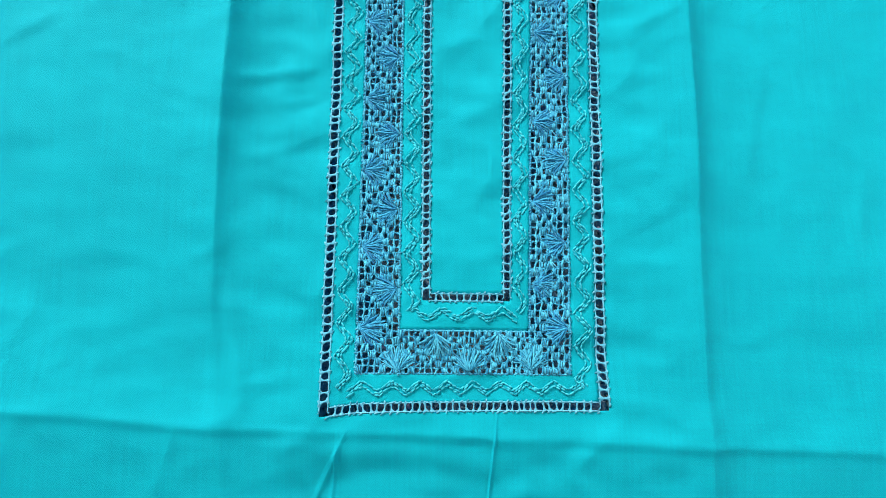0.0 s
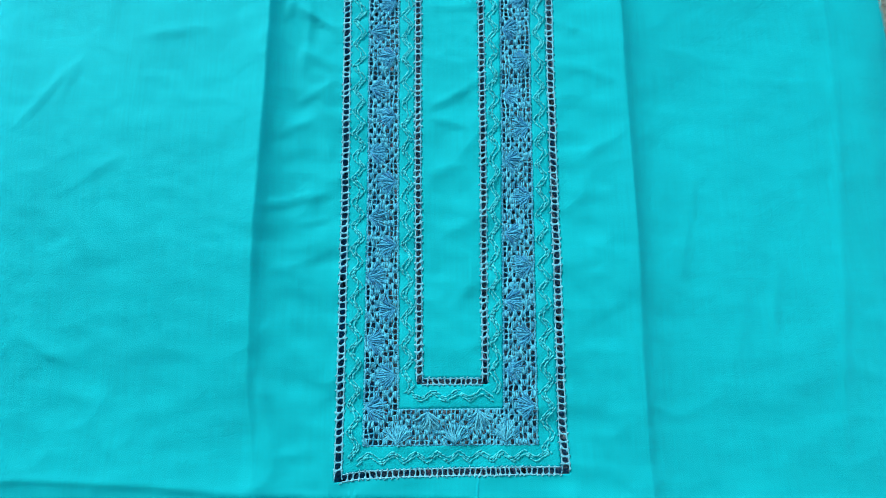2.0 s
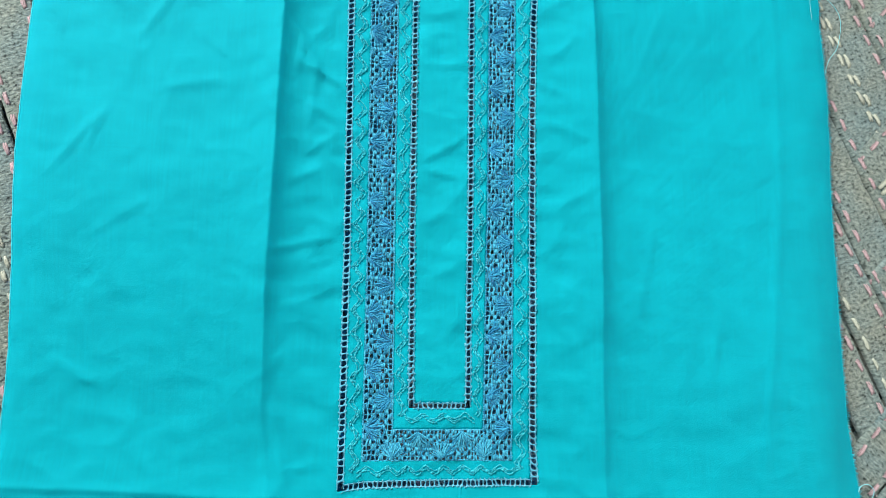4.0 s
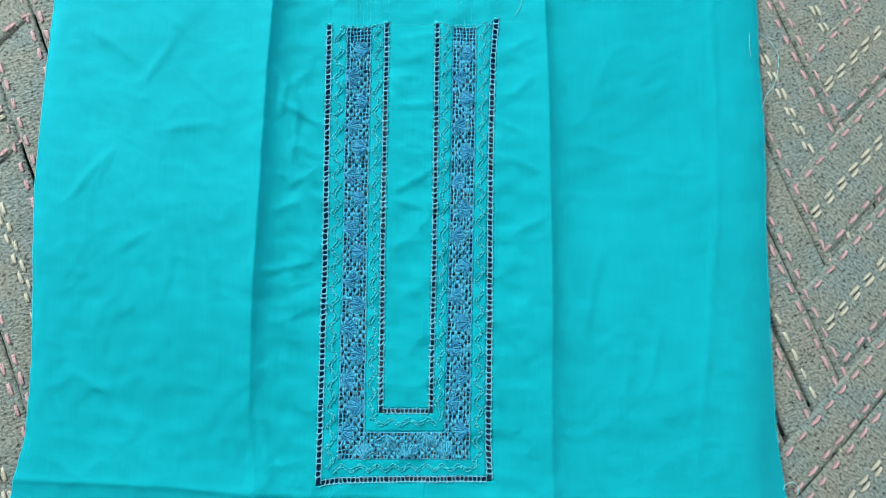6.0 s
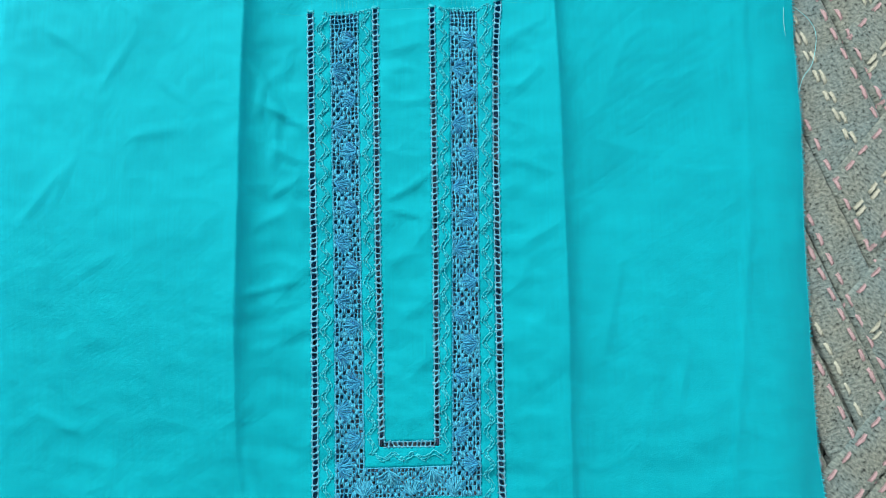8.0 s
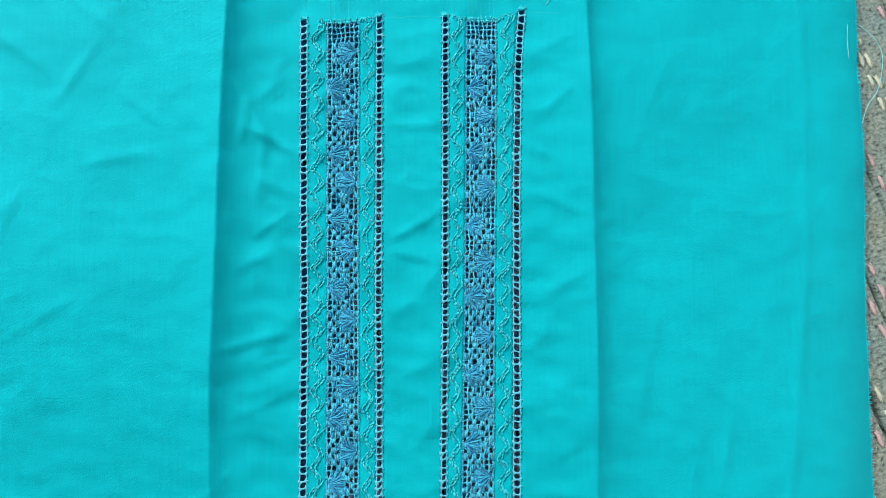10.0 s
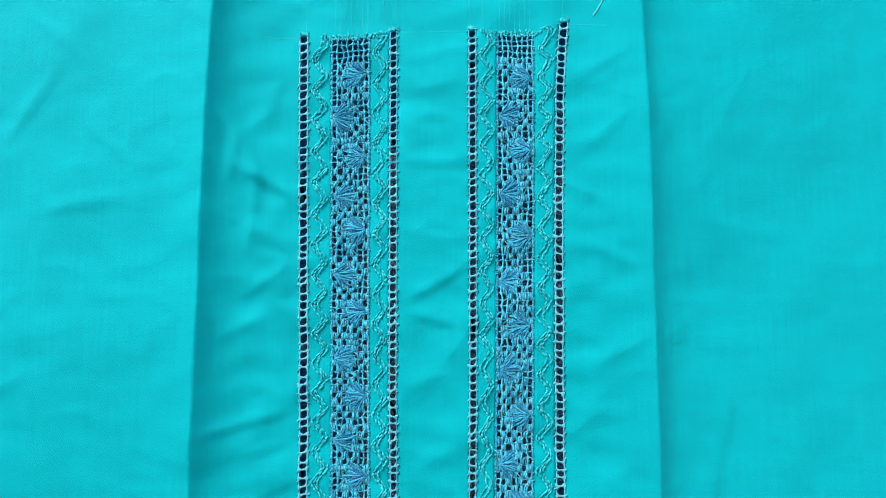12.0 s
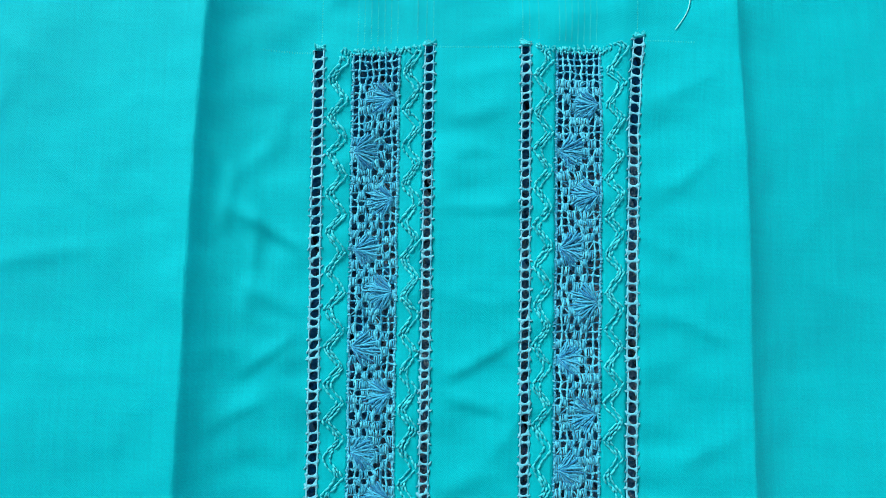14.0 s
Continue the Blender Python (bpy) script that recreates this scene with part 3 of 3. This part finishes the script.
def build_cloth():
    verts, uvs, faces = [], [], []
    for v in vs:
        for u in us:
            verts.append(tuple(at(u, v)))
            uvs.append((u, v))
    w = len(us)
    for j in range(len(vs) - 1):
        vc = (vs[j] + vs[j + 1]) / 2
        for i in range(w - 1):
            uc = (us[i] + us[i + 1]) / 2
            if any(a < uc < b and c < vc < d for a, b, c, d in SLOTS):
                continue
            q = j * w + i
            faces.append((q, q + 1, q + w + 1, q + w))
    me = bpy.data.meshes.new("cloth")
    me.from_pydata(verts, [], faces)
    me.materials.append(COTTON)
    layer = me.uv_layers.new(name="UVMap")
    layer.data.foreach_set("uv", [c for loop in me.loops for c in uvs[loop.vertex_index]])
    me.polygons.foreach_set("use_smooth", [True] * len(me.polygons))
    me.update()
    ob = part("cloth", me, None, fabric)
    thick = ob.modifiers.new("thickness", "SOLIDIFY")
    thick.thickness, thick.offset = 0.0005, -1
    me.materials.append(COTTON_BACK)
    thick.material_offset = 1
    return ob


build_cloth()

# ---- ladder borders ----
BAR_AT = (-0.5, -0.42, -0.3, -0.12, 0.12, 0.3, 0.42, 0.5)
BAR_WIDE = (0.0018, 0.0014, 0.0009, 0.00045, 0.00043, 0.00085, 0.00135, 0.0018)


def bar_mesh(length, seed, flare):
    r = random.Random(seed)
    soup = Soup()
    tilt = r.uniform(-0.0005, 0.0005)
    pts = [(length * f, tilt * f * 2 + r.uniform(-0.0001, 0.0001), 0.0002 - 0.0018 * f * f) for f in BAR_AT]
    t = r.uniform(0.85, 1.2)
    soup.tube(pts, [w * t * flare for w in BAR_WIDE], 6, 0.45)
    return soup.mesh("ladder_bar", LADDER_THREAD)


def ladder(u0, v0, u1, v1, width, pitch, label, slant=0.0):
    """A row of drawn-thread bars from u0, v0 to u1, v1 across an opening of that width, with whipped edges."""
    upright = u0 == u1
    length = abs(v1 - v0) if upright else abs(u1 - u0)
    n = round(length / pitch)
    edge = Soup()
    side = (1, 0) if upright else (0, 1)
    for sg in (-1, 1):
        off = sg * (width / 2 + 0.0001)
        k = max(2, int(length / 0.0012))
        pts = []
        for i in range(k + 1):
            t = i / k
            pts.append(at(u0 + (u1 - u0) * t + side[0] * off, v0 + (v1 - v0) * t + side[1] * off, 0.0003 + 0.0001 * math.sin(i * 2.1)))
        edge.tube(pts, [0.00034 * rng.uniform(0.7, 1.3) for _ in pts], 5, 0.8)
        for i in range(n + 1):
            t = (i + rng.uniform(-0.12, 0.12)) / n
            a = (u0 + (u1 - u0) * t + side[0] * off, v0 + (v1 - v0) * t + side[1] * off)
            o = sg * rng.uniform(0.0005, 0.0015)
            sl = rng.uniform(-0.0013, 0.0013) + 0.0007 * sg
            b = (a[0] + side[0] * o + side[1] * sl, a[1] + side[1] * o + side[0] * sl)
            edge.stitch(at(*a, 0.0004), at(*b, 0.0001), rng.uniform(0.0003, 0.00048), 0.0003, 5)
    border = part("ladder_border", edge, LADDER_THREAD, fabric, label)
    flare = pitch / 0.0046
    meshes = [bar_mesh(width + 0.0008, 11 + i, flare) for i in range(6)]
    rest = Soup()
    for i in range(1, n):
        t = (i + rng.uniform(-0.15, 0.15)) / n
        u, v = u0 + (u1 - u0) * t, v0 + (v1 - v0) * t
        p = at(u, v, 0.0001)
        turn = slant + rng.uniform(-0.16, 0.16) + (0 if upright else math.pi / 2)
        m = Matrix.Translation(p) @ Matrix.Rotation(turn, 4, "Z")
        if v < 0.30:
            bar = new("ladder_bar", meshes[rng.randrange(6)])
            bar.parent, bar.matrix_basis = border, m
        else:
            t = rng.uniform(0.85, 1.2)
            rest.tube([m @ Vector(((width + 0.0008) * f, 0, 0.0002 - 0.0018 * f * f)) for f in BAR_AT], [w * t * flare for w in BAR_WIDE], 6, 0.45)
    if rest.v:
        tagged(part("ladder_bar", rest, LADDER_THREAD, border), kind="stuff")


for sg in (-1, 1):
    ladder(sg * 0.070, LOW_OUT, sg * 0.070, TOP, OUT_W, 0.0046, "pale blue bars along the outer border", 0.2 if sg < 0 else -0.1)
    ladder(sg * 0.021, LOW_IN, sg * 0.021, TOP, IN_W, 0.0045, "pale blue bars along the neck slit", 0.12)
ladder(-0.0675, LOW_OUT, 0.0675, LOW_OUT, OUT_W, 0.00335, "close pale blue bars across the lower end")
ladder(-0.0190, LOW_IN, 0.0190, LOW_IN, IN_W, 0.0034, "close pale blue bars across the slit's end")

# ---- fans ----
FANS = []  # apex u, apex v, way that it opens in degrees
WEST_IN = knots([(0, 0.3731), (2, 0.3251), (4, 0.2826), (6, 0.2374), (8, 0.1907), (10, 0.1468), (14, 0.0627)])
WEST_OUT = knots([(1, 0.3479), (3, 0.3025), (5, 0.2580), (7, 0.2110), (9, 0.1663), (11, 0.1260), (15, 0.0426)])
EAST_OUT = knots([(0, 0.3680), (2, 0.3260), (4, 0.2775), (6, 0.2290), (8, 0.1801), (10, 0.1325), (14, 0.0438)])
EAST_IN = knots([(1, 0.3460), (3, 0.3015), (5, 0.2530), (7, 0.2050), (9, 0.1538), (13, 0.0657)])
for k in range(16):
    FANS.append((-0.0358, WEST_IN(k), 184) if k % 2 == 0 else (-0.0540, WEST_OUT(k), -4))
for k in range(15):
    FANS.append((0.0537, EAST_OUT(k), 184) if k % 2 == 0 else (0.0357, EAST_IN(k), -4))
FANS += [(-0.0345, 0.0213, 90), (0.0012, 0.0212, 90), (0.0345, 0.0220, 90), (-0.0158, 0.0402, -90), (0.0166, 0.0407, -90)]
FAN_LONG = 0.0135


def in_fan(u, v, grow=0.0):
    for fu, fv, way in FANS:
        d = math.hypot(u - fu, v - fv)
        if d < FAN_LONG + grow - 0.001:
            a = (math.degrees(math.atan2(v - fv, u - fu)) - way + 180) % 360 - 180
            if abs(a) < 52 + grow * 4000 or d < 0.003 + grow:
                return True
    return False


def fan(fu, fv, way):
    soup = Soup()
    n = rng.randint(19, 22)
    spread = rng.uniform(108, 126)
    for layer, count in ((0, 13), (1, n)):
        for i in range(count):
            t = i / (count - 1) - 0.5
            a = radians(way + t * spread + rng.uniform(-4, 4))
            long = FAN_LONG * (1 - 0.8 * t * t) * rng.uniform(0.74, 1.04)
            rise = 0.0001 if layer == 0 else rng.uniform(0.0005, 0.0014)
            sway, bend = rng.uniform(0, 6.3), rng.uniform(-0.0008, 0.0008) - 0.0012 * t
            pts = []
            for j in range(11):
                f = 0.04 + 0.96 * j / 10
                bow = (f * 0.00032 * math.sin(sway + 9 * f) + bend * math.sin(math.pi * f)) * layer
                u = fu + math.cos(a) * long * f - math.sin(a) * bow
                v = fv + math.sin(a) * long * f + math.cos(a) * bow
                pts.append(at(u, v, 0.0003 + rise * math.sin(math.pi * (0.12 + 0.86 * f)) + 0.0002 * layer * math.sin(sway + 15 * f)))
            wide = rng.uniform(0.8, 1.15)
            soup.tube(pts, [wide * w * (1 + 0.3 * math.sin(3.1 * k + sway)) for k, w in enumerate((0.0002, 0.00024, 0.00028, 0.00031, 0.00033, 0.00035, 0.00036, 0.00036, 0.00035, 0.0003, 0.0002))], 6, 0.8)
    # lower and upper facing fans: directional thread sheen painted as a lighter colour
    part("fan_motif", soup, LACE_THREAD if abs(way) == 90 else FAN_THREAD, fabric, "blue satin fan, its sheen painted as a lighter blue" if abs(way) == 90 else "")


for f in FANS:
    fan(*f)

# ---- lace ground ----
def lace(u0, u1, v0, v1, cols, rows, open_top):
    soup = Soup()
    du, dv = (u1 - u0) / cols, (v1 - v0) / rows
    jit = {}

    def node(i, j):
        if (i, j) not in jit:
            e = 0.0007
            jit[i, j] = at(u0 + i * du + rng.uniform(-e, e) * (1 if 0 < i < cols else 0.5), v0 + j * dv + (rng.uniform(-e, e) if 0 < j < rows else 0), 0.0001)
        return jit[i, j]

    def strand(nodes, r):
        """A bar of bound threads, thick and knotted where it meets the others."""
        pts, radii = [], []
        for a, b in zip(nodes, nodes[1:]):
            for f, w in ((0.0, 1.75), (0.22, 1.15), (0.5, 0.9), (0.78, 1.15)):
                pts.append(a.lerp(b, f))
                radii.append(r * w * rng.uniform(0.75, 1.2))
            if rng.random() < 0.8:
                f = rng.uniform(0.0, 0.7)
                side = (b - a).cross(Vector((0, 0, 1))) * rng.uniform(0.08, 0.2) * rng.choice((-1, 1))
                soup.stitch(a.lerp(b, f) - side, a.lerp(b, f + rng.uniform(0.3, 0.6)) + side, rng.uniform(0.00026, 0.0004), rng.uniform(0.0004, 0.0007), 5)
        soup.tube(pts + [nodes[-1]], radii + [r], 5, 0.6, False)

    for i in range(cols + 1):
        strand([node(i, j) for j in range(rows + 1)], 0.00046)
    for j in range(rows + 1):
        strand([node(i, j) + Vector((0, 0, -0.0002)) for i in range(cols + 1)], 0.00046)
    for i in range(cols):
        for j in range(rows):
            if rng.random() < 0.05:
                a, d = node(i, j), node(min(cols, i + 1), min(rows, j + 1))
                b, c = (a, d) if rng.random() < 0.5 else (node(i + 1, j), node(i, j + 1))
                t0, t1 = rng.uniform(-0.15, 0.25), rng.uniform(0.7, 1.15)
                soup.stitch(b.lerp(c, t0), b.lerp(c, t1), rng.uniform(0.0002, 0.00034), 0.0005, 5)
            u, v = u0 + (i + 0.5) * du, v0 + (j + 0.5) * dv
            if open_top and j > rows - 5:
                continue
            edge = in_fan(u, v, 0.0045)
            want = in_fan(u, v, -0.0015) or ((i + j) % 2 == 0 and (edge or rng.random() < 0.42)) or rng.random() < 0.06
            if not want:
                continue
            a, b = node(i, j), node(i, j + 1)
            c, d = node(i + 1, j), node(i + 1, j + 1)
            low = in_fan(u, v, -0.0015)
            for k in range(4):
                t = (k + 0.5) / 4
                over = [rng.uniform(-0.12, 0.12) for _ in range(4)]
                e0, e1 = a.lerp(c, t + over[0]), b.lerp(d, t + over[1])
                soup.stitch(e0.lerp(e1, over[2]), e0.lerp(e1, 1 + over[3]), rng.uniform(0.0003, 0.00046), 0.0002 if low else rng.uniform(0.0004, 0.0009), 5)
    for sg, uu in ((-1, u0), (1, u1)):
        for j in range(int((v1 - v0) / 0.0016)):
            v = v0 + j * 0.0016 + rng.uniform(-0.0005, 0.0005)
            soup.stitch(at(uu - sg * 0.0004, v, 0.0004), at(uu + sg * rng.uniform(0.0002, 0.0012), v + rng.uniform(-0.0008, 0.0008), 0.0002), rng.uniform(0.00028, 0.0004), 0.0003, 5)
    return soup


part("lace_band", lace(-LACE_OUT, -LACE_IN, LACE_LOW, TOP - 0.001, 7, 104, True), LACE_THREAD, fabric, "blue openwork lace band")
part("lace_band", lace(LACE_IN, LACE_OUT, LACE_LOW, TOP - 0.001, 7, 104, True), LACE_THREAD, fabric, "blue openwork lace band")
part("lace_band", lace(-LACE_IN, LACE_IN, LACE_LOW, LACE_HIGH, 25, 7, False), LACE_THREAD, fabric, "blue openwork lace band")

# ---- zigzag chains ----
def zigzag(upright, line, lo, hi, amp, peaks, label):
    """Two close rows of plump slanting stitches along a zigzag; peaks gives the number of turns at a place along it."""
    soup = Soup()

    def on(s, off):
        w = peaks(s) % 1.0
        tri = 4 * abs(w - 0.5) - 1
        tri = math.sin(tri * math.pi / 2) * 0.3 + tri * 0.7
        du = off - amp * tri
        return (line + du, s) if upright else (s, line + du)

    for row in (-0.0014, 0.0, 0.0014):
        s = lo + rng.uniform(0, 0.002)
        while s < hi:
            long = rng.uniform(0.0016, 0.0026)
            if row or rng.random() < 0.6:
                mid = row + rng.uniform(-0.0003, 0.0003)
                a, b = on(s, mid + rng.uniform(-0.0005, 0.0002)), on(min(hi, s + long), mid + rng.uniform(-0.0002, 0.0005))
                soup.stitch(at(*a, 0.0), at(*b, 0.0001), rng.uniform(0.00034, 0.0005), rng.uniform(0.0004, 0.0008))
            s += rng.uniform(0.0017, 0.0024)
    part("zigzag_chain", soup, ZIGZAG_THREAD, fabric, label)


ZIGZAG = "turquoise double zigzag stitching"
zigzag(True, -0.0615, 0.012, TOP - 0.002, 0.0031, knots([(0.0, -22.7), (0.0286, -21), (0.0613, -19), (0.1277, -15), (0.257, -7), (0.2922, -5), (0.3822, 0), (0.4, 1)]), ZIGZAG)
zigzag(True, -0.0285, 0.050, TOP - 0.002, 0.0029, knots([(0.0483, -20), (0.1308, -15), (0.2464, -8), (0.3053, -4.5), (0.3757, -0.5), (0.4, 0.9)]), ZIGZAG)
zigzag(True, 0.0285, 0.050, TOP - 0.002, 0.0029, knots([(0.048, -19), (0.1337, -14), (0.2056, -10), (0.2757, -6), (0.3113, -4), (0.3807, 0), (0.4, 1.1)]), ZIGZAG)
zigzag(True, 0.0615, 0.012, TOP + 0.001, 0.0031, knots([(0.0, -22), (0.018, -21), (0.1325, -14), (0.2021, -10), (0.2812, -5), (0.3667, 0), (0.4, 2)]), ZIGZAG)
zigzag(False, 0.0125, -0.061, 0.061, 0.0026, knots([(-0.061, -1.1), (-0.0441, 0), (-0.0162, 2), (0.0099, 4), (0.0391, 6), (0.061, 7.5)]), ZIGZAG)
zigzag(False, 0.0500, -0.0265, 0.0265, 0.0024, lambda s: s / 0.0155 + 0.3, ZIGZAG)

# ---- knots and pulled threads above the pattern ----
ends = Soup()
for sg in (-1, 1):
    for i in range(80):
        u = sg * (0.026 + 0.0340 * i / 79) + rng.uniform(-0.0006, 0.0006)
        v = TOP - 0.001 + rng.uniform(-0.002, 0.0015)
        ends.stitch(at(u, v, 0.0003), at(u + rng.uniform(-0.001, 0.001), v + rng.uniform(0.0004, 0.0024), 0.0002), rng.uniform(0.00026, 0.00044), 0.0005)
    for u in (0.021, 0.070):
        for i in range(14):
            a = at(sg * u + rng.uniform(-0.0025, 0.0025), TOP + rng.uniform(0.0, 0.001), 0.0003)
            ends.stitch(a, at(sg * u + rng.uniform(-0.003, 0.003), TOP + rng.uniform(0.001, 0.0038), 0.0002), rng.uniform(0.00026, 0.0004), 0.0006)
tagged(part("thread_end", ends, ZIGZAG_THREAD, fabric, "ragged pale blue knots above the borders"), kind="stuff")
pulled = Soup()
for sg in (-1, 1):
    for u in [0.0355 + 0.0030 * i for i in range(7)] + [0.0195, 0.0225, 0.0690, 0.0265]:
        v0, v1 = TOP + 0.004, TOP + rng.uniform(0.04, 0.09)
        n = int((v1 - v0) / 0.0012)
        for i in range(n):
            v = v0 + (v1 - v0) * i / n
            pulled.stitch(at(sg * u, v, 0.0), at(sg * u + 0.0003, v + 0.0008, 0.0), 0.00021, 0.00008, 4)
    for v, a, b in ((TOP + 0.0005, 0.024, 0.062), (TOP - 0.002, 0.073, 0.098)):
        for i in range(int((b - a) / 0.0012)):
            u = sg * (a + 0.0012 * i)
            pulled.stitch(at(u, v, 0.0), at(u + 0.0002, v + 0.0008, 0.0), 0.0002, 0.0001, 4)
for i in range(34):
    u = -0.0185 + 0.0011 * i
    pulled.stitch(at(u, TOP - 0.001, 0.0), at(u + 0.0002, TOP, 0.0), 0.0002, 0.0001, 4)
tagged(part("pulled_thread", pulled, PULLED_THREAD, fabric, "faint dotted lines of pulled threads"), kind="stuff")

# ---- frayed edge and loose threads ----
fray = Soup()
y = -0.10
while y < 0.57:
    x = RIGHT_EDGE(y)
    z = height(x - 0.001, y)
    fray.tube([(x - 0.0016, y, z), (x + 0.0002, y + rng.uniform(-0.0005, 0.0005), z), (x + rng.uniform(0.0008, 0.0022), y + rng.uniform(-0.0012, 0.0004), z - 0.0004)], [0.0005, 0.0004, 0.00015], 4)
    y += rng.uniform(0.0012, 0.0024)
tagged(part("frayed_edge", fray, FRAY_THREAD, fabric, "short frayed turquoise thread ends"), kind="stuff")


# thin tube added along the folded left edge as its pale highlight line
hem = Soup()
hem.tube([(LEFT_EDGE(y) + 0.0001, y, height(LEFT_EDGE(y) + 0.0002, y)) for y in [-0.11 + 0.004 * i for i in range(172)]], [0.0006 * rng.uniform(0.8, 1.2) for _ in range(172)], 6)
part("edge_highlight", hem, ZIGZAG_THREAD, fabric, "thin line added for the pale highlight on the folded edge")


def loose(name, pts, r, mat, label):
    """A thread along a smooth line through the points."""
    soup = Soup()
    path = []
    p = [Vector(q) for q in pts]
    for i in range(len(p) - 1):
        a, b, c, d = p[max(i - 1, 0)], p[i], p[i + 1], p[min(i + 2, len(p) - 1)]
        for k in range(6):
            t = k / 6
            path.append(0.5 * (2 * b + (c - a) * t + (2 * a - 5 * b + 4 * c - d) * t * t + (3 * b - a - 3 * c + d) * t ** 3))
    path.append(p[-1])
    soup.tube(path, r, 5, 1.0)
    ob = new(name, soup.mesh(name, mat))
    return tagged(ob, label, "thread")


loose("loose_thread", [(0.3170, 0.396, 0.0005), (0.331, 0.387, -0.003), (0.3365, 0.374, -0.0042), (0.3320, 0.352, -0.0042), (0.3225, 0.339, -0.003), (0.3165, 0.326, -0.001)], 0.0002, WHITE_THREAD, "pale loose thread curled at the fabric's edge")
loose("loose_thread", [(0.3080, 0.396, height(0.308, 0.396) + 0.0006), (0.3065, 0.385, height(0.3065, 0.385) + 0.0006), (0.3078, 0.372, height(0.3078, 0.372) + 0.0006)], 0.00018, WHITE_THREAD, "short pale thread lying on the fabric")
loose("loose_thread", [(u, v, height(u, v) + 0.0006) for u, v in ((0.0985, 0.436), (0.0995, 0.424), (0.0975, 0.414), (0.0925, 0.406))], 0.0002, WHITE_THREAD, "short pale thread lying on the fabric")
loose("loose_thread", [(0.3150, -0.004, 0.0), (0.3190, -0.0005, -0.002), (0.3260, 0.0005, -0.004), (0.3310, -0.004, -0.0045), (0.3290, -0.010, -0.0045)], 0.00026, WHITE_THREAD, "pale loose thread looped at the fabric's corner")

# ---- fuzz on the tapes ----
fuzz = Soup()
for _ in range(3200):
    x = rng.choice((-1, 1)) * rng.uniform(0.312, 0.45)
    y = rng.uniform(-0.03, 0.46)
    if x < -0.37:
        continue
    z = B_TOP if abs(x) < 0.345 else A_TOP
    a, long = rng.uniform(0, 6.3), rng.uniform(0.0015, 0.0042)
    dx, dy, c = math.cos(a) * long, math.sin(a) * long, rng.uniform(-0.0008, 0.0008)
    fuzz.tube([(x, y, z - 0.0006), (x + dx * 0.5 - dy * c * 200, y + dy * 0.5 + dx * c * 200, z + 0.0009), (x + dx, y + dy, z + rng.uniform(-0.0002, 0.0012))], [0.00014, 0.00013, 0.00006], 3)
tagged(part("yarn_fuzz", fuzz, FUZZ_YARN, mat_thing, "loose grey fibres on the tapes"), kind="stuff")
